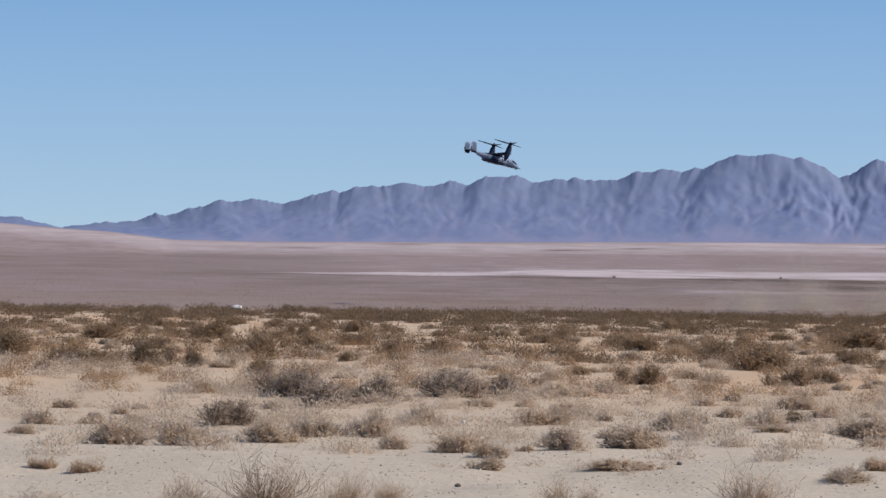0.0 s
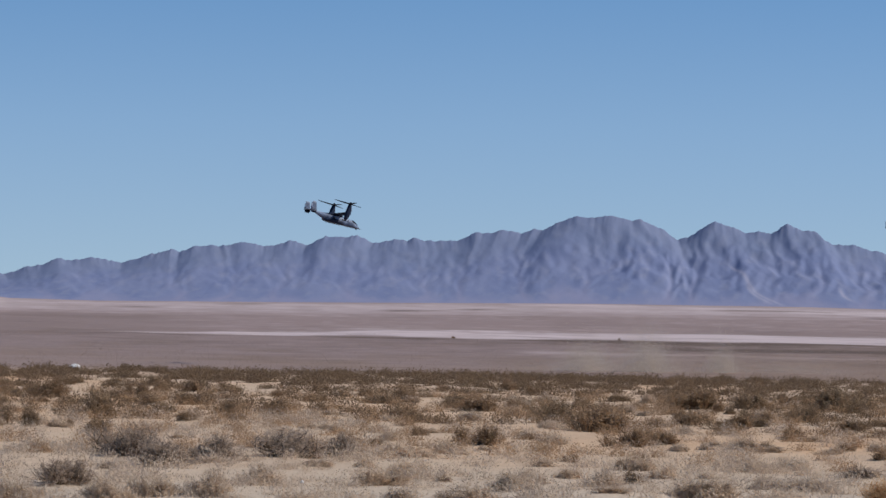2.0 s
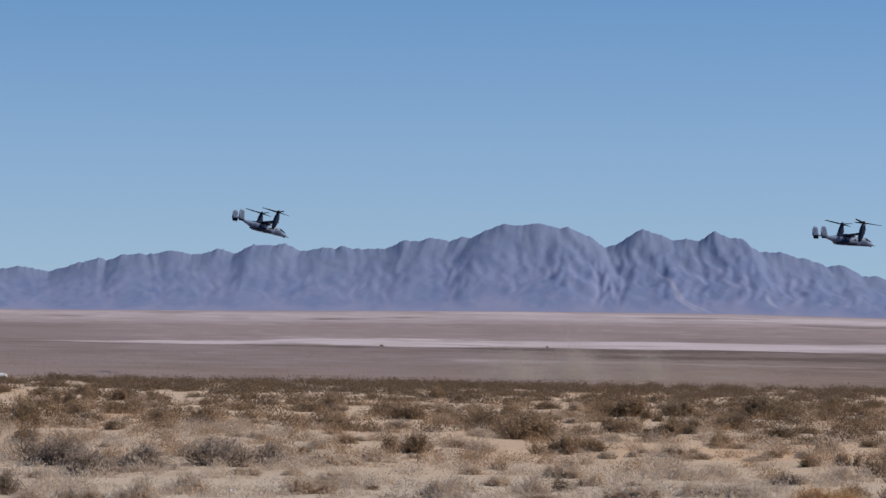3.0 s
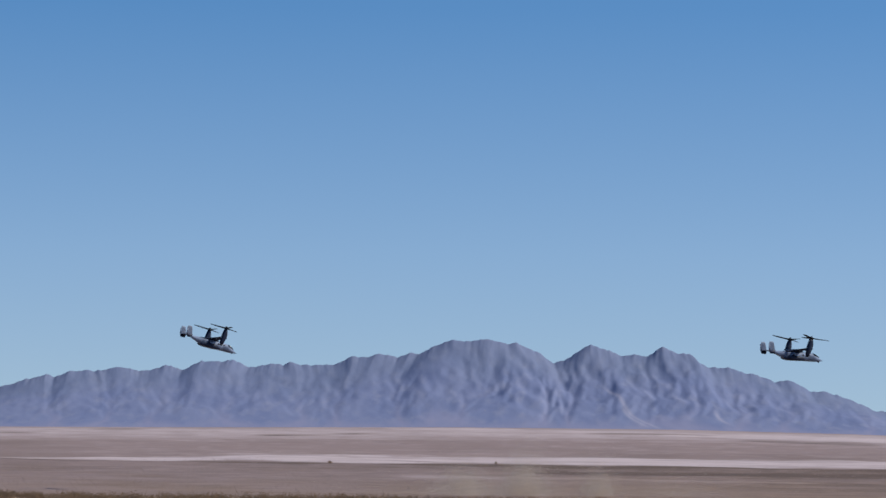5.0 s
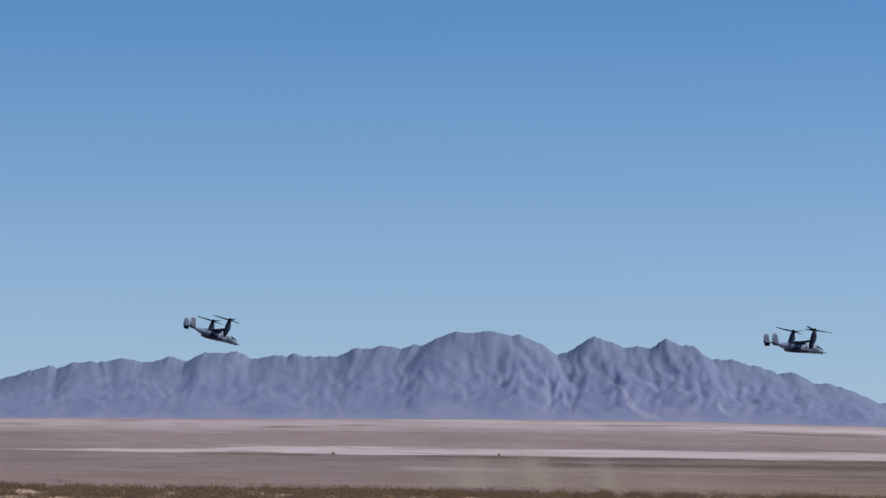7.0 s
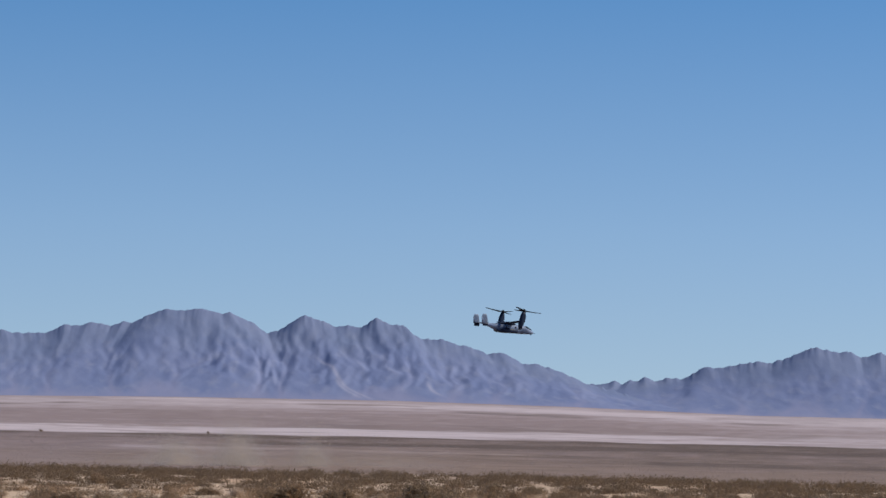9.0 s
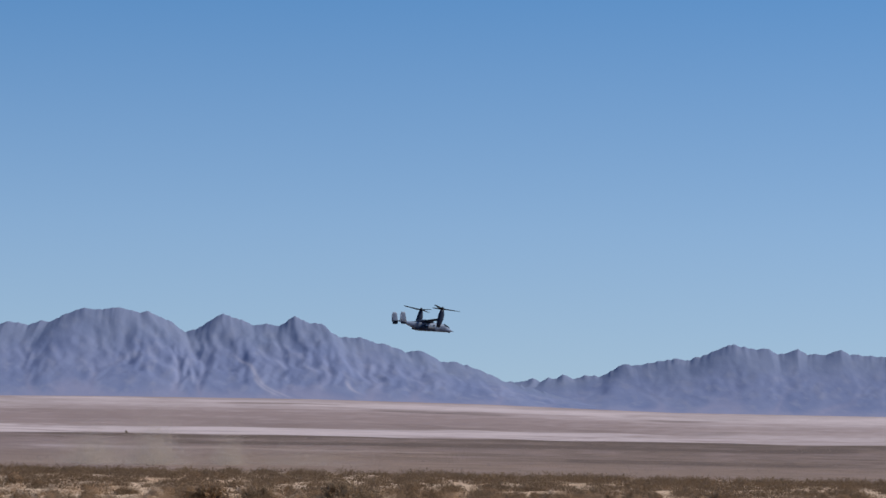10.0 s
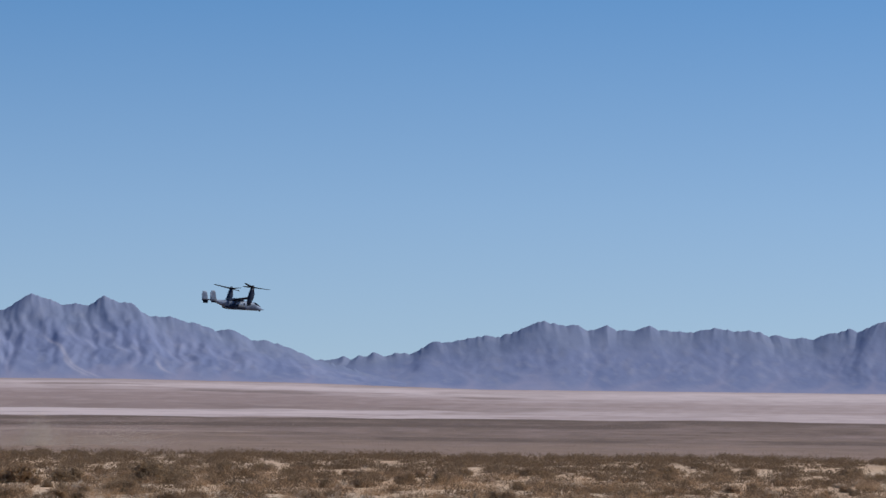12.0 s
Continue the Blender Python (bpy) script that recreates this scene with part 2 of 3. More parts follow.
def ground_sheet():
    az = np.concatenate([np.linspace(-180, -24, 40)[:-1], np.linspace(-24, 24, 620), np.linspace(24, 180, 40)[1:]])
    r = np.concatenate([[0.001, 4, 10, 18, 26, 34], np.linspace(40, 165, 210), np.linspace(172, 640, 24)[:-1],
                        640 * (4950 / 640) ** np.linspace(0, 1, 330)])
    R, A = np.meshgrid(r, az, indexing='ij')
    X, Y, Z = R * np.sin(np.radians(A)), R * np.cos(np.radians(A)), ground_z(R, A)
    up = np.degrees(np.arctan2(-15 * step(R, 156, 640) + (foot_height(A) + 15) * np.clip((R - 1500) / (FOOT - 1500), 0, 1) - EYE, R))
    foot_up = np.interp(A, RISE_AZ, RISE_EL)
    n1 = fbm(A * 0.9 + 100, up * 22 + 50, 20, 4)                       # broad lenses
    n2 = fbm(A * 0.55 + 60, up * 60 + 90, 30, 3)                       # long thin streaks
    n3 = fbm(A * 4.5 + 60, up * 75 + 90, 36, 3)                        # short flecks
    wave = (fbm(A * 1.3 + 80, up * 3 + 20, 33, 3) - 0.5) * 0.4
    east = step(A, -12.0, -8.4)
    shore = -0.585 + wave * 0.03
    upper_shore = -0.27 + wave * 0.03
    beyond = (step(up, upper_shore - 0.010, upper_shore + 0.010) * (1 - east) + step(up, shore - 0.010, shore + 0.010) * east) * step(R, 900, 1300)
    # the playa: a bright strip along the shore, of two or three lines, fading out to the east
    top = 0.026 + 0.085 * step(A, -10.0, -3.5) + 0.03 * step(A, -2, 2) + 0.035 * (n1 - 0.5)
    strip = step(up, shore - 0.008, shore + 0.008) * (1 - step(up, shore + top - 0.012, shore + top + 0.016)) * step(R, 900, 1300)
    strip = strip * step(A, -11.2, -9.4) * (1 - 0.70 * step(A, 4, 10)) * np.clip(0.75 + 1.5 * (n2 - 0.42), 0.5, 1)
    second = blot(A, up + 0.2 * wave, -6.5, 3.0, -0.475, -0.445) * 0.45 * step(n2, 0.40, 0.6)
    fan = beyond * step(up, foot_up - 0.21 - 0.12 * n1, foot_up - 0.10) * (1 - 0.55 * step(up, foot_up - 0.035, foot_up - 0.01))
    glint = blot(A, up - foot_up, -3.4, -1.3, -0.045, -0.02) + blot(A, up - foot_up, -0.6, 1.2, -0.075, -0.045) + blot(A, up - foot_up, 1.2, 7.0, -0.12, -0.06)
    streak = blot(A, up, -3.4, 4.0, -0.85, -0.825) * (0.3 + 0.6 * n1) + blot(A, up, 2.0, 9.0, -0.74, -0.72) * 0.35 * n1
    playa = beyond * (0.03 + (n2 - 0.5) * 0.40 + (n3 - 0.5) * 0.4 + 0.30 * step(A, 5, 11)) + 1.1 * strip + second + 0.56 * fan + 0.35 * glint + streak
    playa += (1 - beyond) * (0.10 * (n1 - 0.4) + 0.45 * (n3 - 0.5))
    # dark scrub: below the shore, in a line along it, and in low dark islands near the mountains' foot
    line = step(up, shore - 0.055, shore - 0.030) * (1 - step(up, shore - 0.020, shore - 0.008)) * east
    dark_band = blot(A, up, -1.0, 11.0, -0.735, -0.675, 0.02) * 0.7 * (0.4 + n1) + blot(A, up, 6.0, 20.0, -0.98, -0.92) * 0.4 * (0.4 + n1)
    scrub = (1 - beyond) * np.clip(0.36 + (n1 - 0.5) * 0.6 + (n2 - 0.5) * 0.7 + (n3 - 0.5) * 0.7 + 0.18 * step(up, shore - 0.16, shore - 0.02) + 0.22 * step(A, 1, 6), 0, 1)
    scrub = scrub * (0.6 + 0.4 * step(A, -13, -7)) * (0.55 + 0.45 * step(up, -1.15, -0.8)) * (1 - np.clip(streak, 0, 1)) + 0.85 * line + dark_band
    isles = (blot(A, up - foot_up, -8.7, -8.0, -0.055, -0.02) + blot(A, up - foot_up, -5.9, -4.8, -0.16, -0.13) + blot(A, up - foot_up, -4.6, -3.9, -0.13, -0.11)
             + blot(A, up - foot_up, 0.0, 2.0, -0.10, -0.075) + blot(A, up - foot_up, -10.6, -9.9, -0.12, -0.09) + blot(A, up - foot_up, 2.6, 5.0, -0.19, -0.15)
             + blot(A, up - foot_up, 7.4, 8.6, -0.17, -0.14))
    scrub += 0.55 * isles * (0.4 + 1.2 * n3) + beyond * (1 - strip) * np.clip(step(n1, 0.54, 0.66) * 0.14 + 0.16 * blot(A, up, -0.5, 9.0, -0.50, -0.36, 0.04) * (0.5 + n1), 0, 1)
    warm = np.clip(step(R, 58, 95) * (0.55 + 0.9 * (fbm(X * 0.06 + 40, Y * 0.06 + 40, 5, 3) - 0.3)), 0, 1)
    far = step(R, 152, 240)
    warm = warm * (1 - far) + far * (1 - beyond) * np.clip(step(A, -5, 3) * 0.45 + 0.45 * (1 - step(up, -1.1, -0.7)) + (n1 - 0.5), 0, 0.9)
    return grid_mesh("ground", np.stack([X, Y, Z], -1), SOIL,
                     (("playa", np.clip(playa, 0, 1)), ("scrub", np.clip(scrub, 0, 1)), ("warm", warm), ("far", far)))


ground = tagged(new("ground", ground_sheet()), "dry sandy desert ground running to a pale playa", "ground", kind="structure")


# ---- mountains: crest knots are (degrees from +y, metres above eye level at 4450 m) ----
HILL = [(-17.5, 20), (-16.5, 24), (-15.5, 27), (-15.25, 28), (-15, 22), (-14.66, 17), (-14.56, 13), (-14.3, 4)]
WEST = [(-14.6, 8), (-14.33, 14), (-14.11, 17), (-13.67, 21), (-13.07, 24), (-12.78, 34), (-12.6, 29), (-12.18, 43), (-11.93, 45), (-11.62, 54), (-11.44, 51), (-11.04, 56), (-10.84, 54), (-10.54, 50), (-10.24, 56), (-9.99, 62), (-9.66, 70), (-9.51, 65), (-9.24, 75), (-8.99, 76), (-8.82, 75), (-8.74, 78), (-8.66, 75), (-8.49, 80), (-8.24, 79), (-8.04, 75), (-7.7, 80), (-7.57, 84), (-7.27, 78), (-6.94, 91), (-6.74, 92), (-6.57, 90), (-6.39, 93), (-6.09, 82), (-5.64, 89), (-5.49, 87), (-5.34, 91), (-5.19, 87), (-5.04, 86)]
MAIN = [(-4.54, 89), (-4.29, 100), (-4.04, 99), (-3.84, 103), (-3.44, 101), (-3.24, 106), (-3.09, 104), (-2.8, 116), (-2.5, 125), (-2.3, 123), (-2.15, 123), (-1.91, 127), (-1.56, 121), (-1.36, 121), (-1.21, 116), (-0.96, 108), (-0.71, 95), (-0.59, 97), (-0.42, 103), (-0.22, 114), (-0.06, 121), (0.11, 116), (0.51, 106), (0.71, 108), (0.95, 106), (1.22, 118), (1.4, 112), (1.7, 110), (1.8, 101), (2, 92), (2.3, 91), (2.74, 83), (3.09, 77), (3.19, 72), (3.41, 75), (3.66, 68), (3.82, 59), (4.02, 60), (4.37, 53), (4.57, 48), (4.97, 33), (5.6, 22), (6.6, 8)]
EAST = [(3.6, -4), (4.3, 20), (4.97, 33), (5.37, 36), (5.47, 39), (5.57, 34), (5.72, 40), (5.87, 39), (5.97, 45), (6.17, 40), (6.37, 44), (6.67, 43), (6.97, 58), (7.07, 61), (7.22, 59), (7.67, 65), (7.97, 69), (8.22, 68), (8.57, 79), (8.92, 90), (9.27, 85), (9.62, 85), (9.77, 77), (10.12, 85), (10.27, 78), (10.57, 78), (10.87, 85), (11.02, 79), (11.61, 76), (12.01, 83), (12.36, 78), (12.81, 78), (12.96, 70), (13.1, 75), (13.28, 69), (13.45, 71), (13.72, 68), (14.04, 77), (14.24, 79), (14.39, 83), (14.52, 78), (14.93, 93), (15.6, 100), (16.6, 92), (18, 80), (20, 60)]


WASHES = [(0.15, 1.08, 0.72, 0.12), (0.48, 0.90, 0.50, 0.14), (2.1, 2.4, 0.5, 0.25)]     # pale scree gullies


def mountain_range(knots, foot, crest, back, seed, rough=1.0, talus_haze=0.35, washes=()):
    ka, kh = np.array(knots).T
    az = np.arange(ka[0], ka[-1], 0.020)
    s = np.concatenate([np.linspace(0, 1, 110), 1 + np.linspace(0, 1, 14)[1:]])
    S, A = np.meshgrid(s, az, indexing='ij')
    front = np.clip(S, 0, 1)
    body = np.sin(np.pi * front ** 1.35) ** 0.7
    sharp = np.interp(az, ka, kh)
    blur = lambda v, k: np.convolve(np.pad(v, k, mode='edge'), np.ones(2 * k + 1) / (2 * k + 1), 'valid')
    wide, mild = blur(sharp, 30), blur(sharp, 11)
    teeth = (fbm(az * 17 + 90, az * 0 + 5.1, seed + 50, 3) - 0.5) * 3.2 + (fbm(az * 8 + 50, az * 0 + 3.3, seed + 40, 3) - 0.5) * 4.0
    fan = blur(np.gradient(mild, az), 9)
    slant = (1 - front) ** 0.7 * (0.016 * np.clip(fan, -45, 45)[None] + 2.0 * (fbm(A * 0.8 + 70, front * 1.6 + 7, seed + 60, 3) - 0.5))
    H = np.interp(A + slant, az, wide) + np.interp(A + slant, az, mild - wide) * front ** 2 + np.interp(A + slant, az, sharp - mild) * front ** 6
    H = H + np.interp(A + 0.5 * slant, az, teeth) * front ** 18

    def ribs(x):
        """Which rib, and how far from its spine: 0 on it, 1 in the gully between two."""
        return np.floor(x).astype(int), np.abs(x - np.floor(x) - 0.5) * 2

    # spurs run down from the crest and fan out from the peaks; side spurs leave them aslant, with small ones between
    x1 = (A + 0.75 * slant) * 0.92 + 0.9 * (fbm(A * 0.55 + 30, front * 1.5 + 9, seed, 3) - 0.5) + 20
    k1, d1 = ribs(x1)
    jump = lattice(seed + 3)[k1 % 512, 7]
    x2 = (front + (0.16 + 0.12 * jump) * d1) * (3.2 + 1.6 * jump) + 6 * jump + 0.8 * (fbm(A * 1.6 + 60, front * 4 + 19, seed + 4, 3) - 0.5) + 20
    d2 = ribs(x2)[1]
    x3 = (A + 0.4 * slant + 0.10 * d2) * 4.1 + 0.9 * (fbm(A * 2.2 + 60, front * 5 + 19, seed + 8, 3) - 0.5) + 60
    d3 = ribs(x3)[1]
    grain = fbm(A * 7 + 90, front * 16 + 30, seed + 12, 3) - 0.5
    spur = (0.5 - d1) * (0.65 + 0.7 * jump)
    side = (0.5 - d2) * np.sin(np.pi * np.clip(0.12 + 0.8 * d1, 0, 1))
    small = (0.5 - d3) * (0.3 + 0.7 * d1)

    def worn(v, times=3):
        for _ in range(times):
            p = np.pad(v, 1, mode='edge')
            v = (p[:-2, 1:-1] + p[2:, 1:-1] + p[1:-1, :-2] + p[1:-1, 2:] + 2 * v) / 6
        return v

    spur, side, small, grain = worn(spur, 8), worn(side, 6), worn(small), worn(grain, 2)
    rough = rough * (0.36 + 0.38 * step(A, -2.6, -0.4))
    base = foot_height(A) - EYE - 3
    lift_ = front ** 1.30 * 0.80 + 0.20 * front ** 3
    lift_ = lift_ + body * (0.060 * spur + 0.055 * side + 0.034 * small + 0.085 * grain * front) * rough * (0.20 + 0.80 * step(front, 0.15, 0.55))
    Z = np.where(S <= 1, base + (H - base) * lift_, H - (H - base) * (S - 1))
    R = np.where(S <= 1, foot + (crest - foot) * front, crest + (back - crest) * (S - 1))
    R = R - body * (6 * spur + 6 * side + 3 * small + 5 * grain * front) * rough * (0.20 + 0.80 * step(front, 0.15, 0.55)) * np.clip(H / 90, 0.25, 1.2)
    Z = EYE + Z * R / 4450.0
    # scree in the gullies, plus a painted haze fade at the foot
    scree = np.clip((1 - step(front, 0.03, talus_haze + 0.25 * (d1 - 0.5))) + 0.35 * step(d1, 0.72, 0.95) * (1 - step(front, 0.3, 0.8)), 0, 1)
    wash = np.zeros_like(A)
    for a0, a1, f0, f1 in washes:
        line = a0 + (a1 - a0) * (f0 - front) / (f0 - f1) + 0.06 * np.sin(front * 14)
        wash = np.maximum(wash, np.exp(-((A - line) / 0.045) ** 2) * step(front, f1 - .05, f1 + .05) * (1 - step(front, f0 - .1, f0)))
    # bare rock near the crest, where less haze is painted
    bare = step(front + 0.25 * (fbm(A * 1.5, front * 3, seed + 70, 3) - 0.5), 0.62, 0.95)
    P = np.stack([R * np.sin(np.radians(A)), R * np.cos(np.radians(A)), Z], -1)
    return grid_mesh("mountain_range", P, HAZED_ROCK, (("talus_haze", scree * 0.7), ("wash", wash * 0.75), ("bare", bare * 0.45)))


# haze over the ranges is put into blue rock and low relief
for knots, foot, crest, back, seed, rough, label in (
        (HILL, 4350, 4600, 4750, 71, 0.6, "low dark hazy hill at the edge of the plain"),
        (WEST + MAIN, 4140, 4490, 4720, 91, 0.8, "long rugged mountain range coloured blue for haze, with pale scree gullies"),
        (EAST, 4260, 4600, 4800, 101, 0.26, "distant mountain range with small peaks, coloured dark blue for haze")):
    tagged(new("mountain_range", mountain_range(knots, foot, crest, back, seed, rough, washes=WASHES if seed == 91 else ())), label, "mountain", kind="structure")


# ---- desert shrubs ----
def tube(path, radii, V, F):
    """A three-sided tapering stem along a path, ending in a point."""
    d = Vector(path[-1]) - Vector(path[0])
    a = d.orthogonal().normalized()
    b = d.cross(a).normalized()
    i = len(V)
    for p, rad in zip(path[:-1], radii):
        for k in range(3):
            w = k * 2.0944
            V.append(Vector(p) + (a * math.cos(w) + b * math.sin(w)) * rad)
    V.append(Vector(path[-1]))
    n = len(path) - 1
    for j in range(n - 1):
        for k in range(3):
            F.append((i + 3 * j + k, i + 3 * j + (k + 1) % 3, i + 3 * j + 3 + (k + 1) % 3, i + 3 * j + 3 + k))
    for k in range(3):
        F.append((i + 3 * (n - 1) + k, i + 3 * (n - 1) + (k + 1) % 3, i + 3 * n))


def sliver_mesh(name, p, q, width, swell, mat, rng):
    """Thin pointed blades from p to q; swell is the outward direction of the bush at each blade, to which its flat side turns."""
    d = q - p
    out = swell / np.maximum(np.linalg.norm(swell, axis=-1, keepdims=True), 1e-9)
    side = np.cross(d, out + rng.normal(size=d.shape) * 0.3)
    side *= width[:, None] / 2 / np.maximum(np.linalg.norm(side, axis=-1, keepdims=True), 1e-9)
    V = np.stack([p - side, p + side, q + side * 0.3], 1).reshape(-1, 3)
    me = bpy.data.meshes.new(name)
    me.vertices.add(len(V))
    me.vertices.foreach_set("co", V.reshape(-1).astype(np.float32))
    k = np.arange(len(V), dtype=np.int32)
    me.loops.add(len(k))
    me.loops.foreach_set("vertex_index", k)
    me.polygons.add(len(k) // 3)
    me.polygons.foreach_set("loop_start", k[::3])
    me.update(calc_edges=True)
    me.materials.append(mat)
    return me


def shrub_meshes(seed, crowns, twigs, sprays, stem_mat, leaf_mat, stem=0.010, fine=0.008, long=0.16, open_=0.9, bare=0.35, stout=9):
    """Branches and foliage of a bush about one metre wide and one high: several crowns side by side, each a ragged broom of twigs
    that part and thin out upwards. open_: how far the twigs lean out; bare: the length of twig without foliage."""
    rng = np.random.RandomState(seed)
    V, F, A, B, SW, W = [], [], [], [], [], []
    for c in range(crowns):
        w = rng.uniform(0, 6.283)
        off = rng.uniform(0.05, 0.36)
        root = np.array([math.cos(w) * off, math.sin(w) * off, -0.03])
        tall, reach = rng.uniform(0.50, 1.0), rng.uniform(0.22, 0.36)
        turn, lean = rng.uniform(0, 6.283, twigs), rng.rand(twigs) ** 0.7
        rise = np.sqrt(np.clip(1 - (open_ * lean) ** 2, 0.03, 1)) * tall * rng.uniform(0.55, 1.12, twigs)
        out = lean * open_ * reach * rng.uniform(0.7, 1.3, twigs)
        tip = root + np.stack([np.cos(turn) * out, np.sin(turn) * out, rise], -1)
        tip += rng.normal(size=tip.shape) * 0.03
        base = root + np.stack([np.cos(turn) * out, np.sin(turn) * out, rise * 0], -1) * 0.25
        for p, q in list(zip(base, tip))[:stout]:
            mid = (p + q) / 2 + rng.normal(size=3) * 0.05 + np.array([0, 0, 0.05])
            tube(((p[0] * 0.08, p[1] * 0.08, -0.03), tuple(mid), tuple(q)), (stem, stem * 0.6), V, F)
        A.append(base); B.append(tip); W.append(np.full(twigs, fine))
        SW.append(tip - root * 0.5 + np.array([0, 0, 0.40]))
        along = bare + (1 - bare) * rng.rand(twigs, sprays) ** 0.6
        p = base[:, None] + (tip - base)[:, None] * along[..., None] + rng.normal(size=(twigs, sprays, 3)) * 0.018
        way = (tip - base)[:, None] * 0.55 / np.linalg.norm(tip - base, axis=-1)[:, None, None] + rng.normal(size=(twigs, sprays, 3)) * 0.6
        q = p + way * long * rng.uniform(0.35, 1.0, (twigs, sprays, 1))
        p[..., 2], q[..., 2] = np.maximum(p[..., 2], 0.01), np.maximum(q[..., 2], 0.01)
        A.append(p.reshape(-1, 3)); B.append(q.reshape(-1, 3)); W.append(np.full(twigs * sprays, fine * 1.3))
        SW.append(((p - root * 0.5) * np.array([1.5, 1.5, 0.9]) + np.array([0, 0, 0.45]) + rng.normal(size=p.shape) * 0.12).reshape(-1, 3))
    return (mesh_of("branches", V, F, stem_mat),
            sliver_mesh("foliage", np.concatenate(A), np.concatenate(B), np.concatenate(W), np.concatenate(SW), leaf_mat, rng))


KINDS = {
    "creosote_bush": [shrub_meshes(10 + i, 7, 44, 15, CREOSOTE_STEM, CREOSOTE_LEAF, 0.008, 0.018, 0.060, 1.0, 0.32) for i in range(6)],
    "bursage_bush": [shrub_meshes(30 + i, 8, 46, 16, PALE_STEM, PALE_TWIG, 0.005, 0.017, 0.058, 1.0, 0.25) for i in range(8)],
    "dead_bush": [shrub_meshes(50 + i, 6, 60, 7, CREOSOTE_STEM, DEAD_TWIG, 0.012, 0.012, 0.12, 1.05, 0.45, 14) for i in range(4)],
    "dry_brush": [shrub_meshes(60 + i, 5, 42, 3, PALE_STEM, PALE_TWIG, 0.005, 0.0055, 0.26, 0.95, 0.25, 20) for i in range(3)],
    "straw_brush": [shrub_meshes(80, 7, 80, 7, PALE_STEM, STRAW_TWIG, 0.006, 0.008, 0.22, 0.95, 0.1)],
}
LABELS = {
    "creosote_bush": ("brown-green creosote bush on sandy ground", "shrub", "creosote bushes on the terrace"),
    "bursage_bush": ("low pale dry bursage bush on sandy ground", "shrub", "pale low bushes on the terrace"),
    "dead_bush": ("dark grey leafless dead bush with tangled twigs", "shrub", "dead bushes on the terrace"),
    "straw_brush": ("orange-tan tuft of dry straw-like grass", "shrub", "dry brush by the bank"),
    "dry_brush": ("dry straw-coloured brush with long thin twigs", "shrub", "dry brush by the bank"),
}
planted = []


def height_at(x, y):
    return float(ground_z(np.array([math.hypot(x, y)]), np.array([math.degrees(math.atan2(x, y))]))[0])


def plant(kind, x, y, w, h, label=""):
    branches, foliage = KINDS[kind][rnd.randrange(len(KINDS[kind]))]
    ob = new(kind)
    ob.matrix_world = pose(x, y, height_at(x, y) - 0.02, rnd.uniform(-5, 5), rnd.uniform(-5, 5), rnd.uniform(0, 360)) @ Matrix.Diagonal((w, w, h, 1))
    text, cat, group = LABELS[kind]
    tagged(ob, label or text, cat, group)
    part("stem", branches, ob)
    part("foliage", foliage, ob)
    planted.append((x, y, w))
    return ob


rnd = random.Random(5)
for x, y, w, h in ((-20.5, 105.6, 1.51, 1.22), (-24.4, 98.5, 1.95, 0.80), (-22.8, 100.3, 1.35, 0.90), (-21.1, 98.6, 0.53, 0.79), (-29.1, 106.8, 1.45, 1.07), (-8.8, 120.7, 1.27, 0.74), (-6.8, 92.4, 1.22, 0.73), (-3.5, 103.7, 2.00, 1.18), (-2.6, 94.2, 1.32, 0.66), (-1.5, 95.5, 1.00, 0.59), (-10.7, 111.1, 1.76, 0.49), (-26.4, 126.5, 1.58, 0.90), (-30.2, 123.9, 1.78, 0.67)):
    plant("creosote_bush", x, y, w * 1.25, h * 1.1)
for x, y, w, h in ((-19.9, 121.7, 1.51, 0.75), (-15.2, 111.8, 1.58, 0.79), (-16.1, 107.7, 0.95, 0.48), (-16.1, 130.0, 1.03, 0.46), (-19.3, 112.0, 0.79, 0.50), (-13.1, 128.2, 1.80, 0.56), (-5.4, 113.0, 1.58, 0.89), (-0.8, 128.5, 2.25, 0.90), (1.5, 131.2, 1.83, 0.80), (0.7, 109.5, 1.72, 0.57), (1.5, 111.0, 0.97, 0.39), (3.2, 117.4, 1.44, 0.72), (4.8, 127.9, 2.46, 1.12), (4.7, 109.8, 1.34, 0.48), (5.4, 105.1, 0.92, 0.33), (6.9, 110.7, 0.78, 0.39)):
    plant("creosote_bush", x, y, w * 1.2, h * 1.1)
for x, y, w, h in ((-15.1, 81.8, 1.31, 0.87), (-13.0, 77.2, 1.23, 0.82), (-12.6, 79.7, 1.13, 0.71), (-10.8, 82.9, 1.61, 0.81), (-9.6, 84.1, 0.89, 0.59), (-13.9, 68.4, 0.98, 0.67), (3.6, 79.4, 0.76, 0.35)):
    plant("dead_bush", x, y, w * 1.8, h * 1.05)
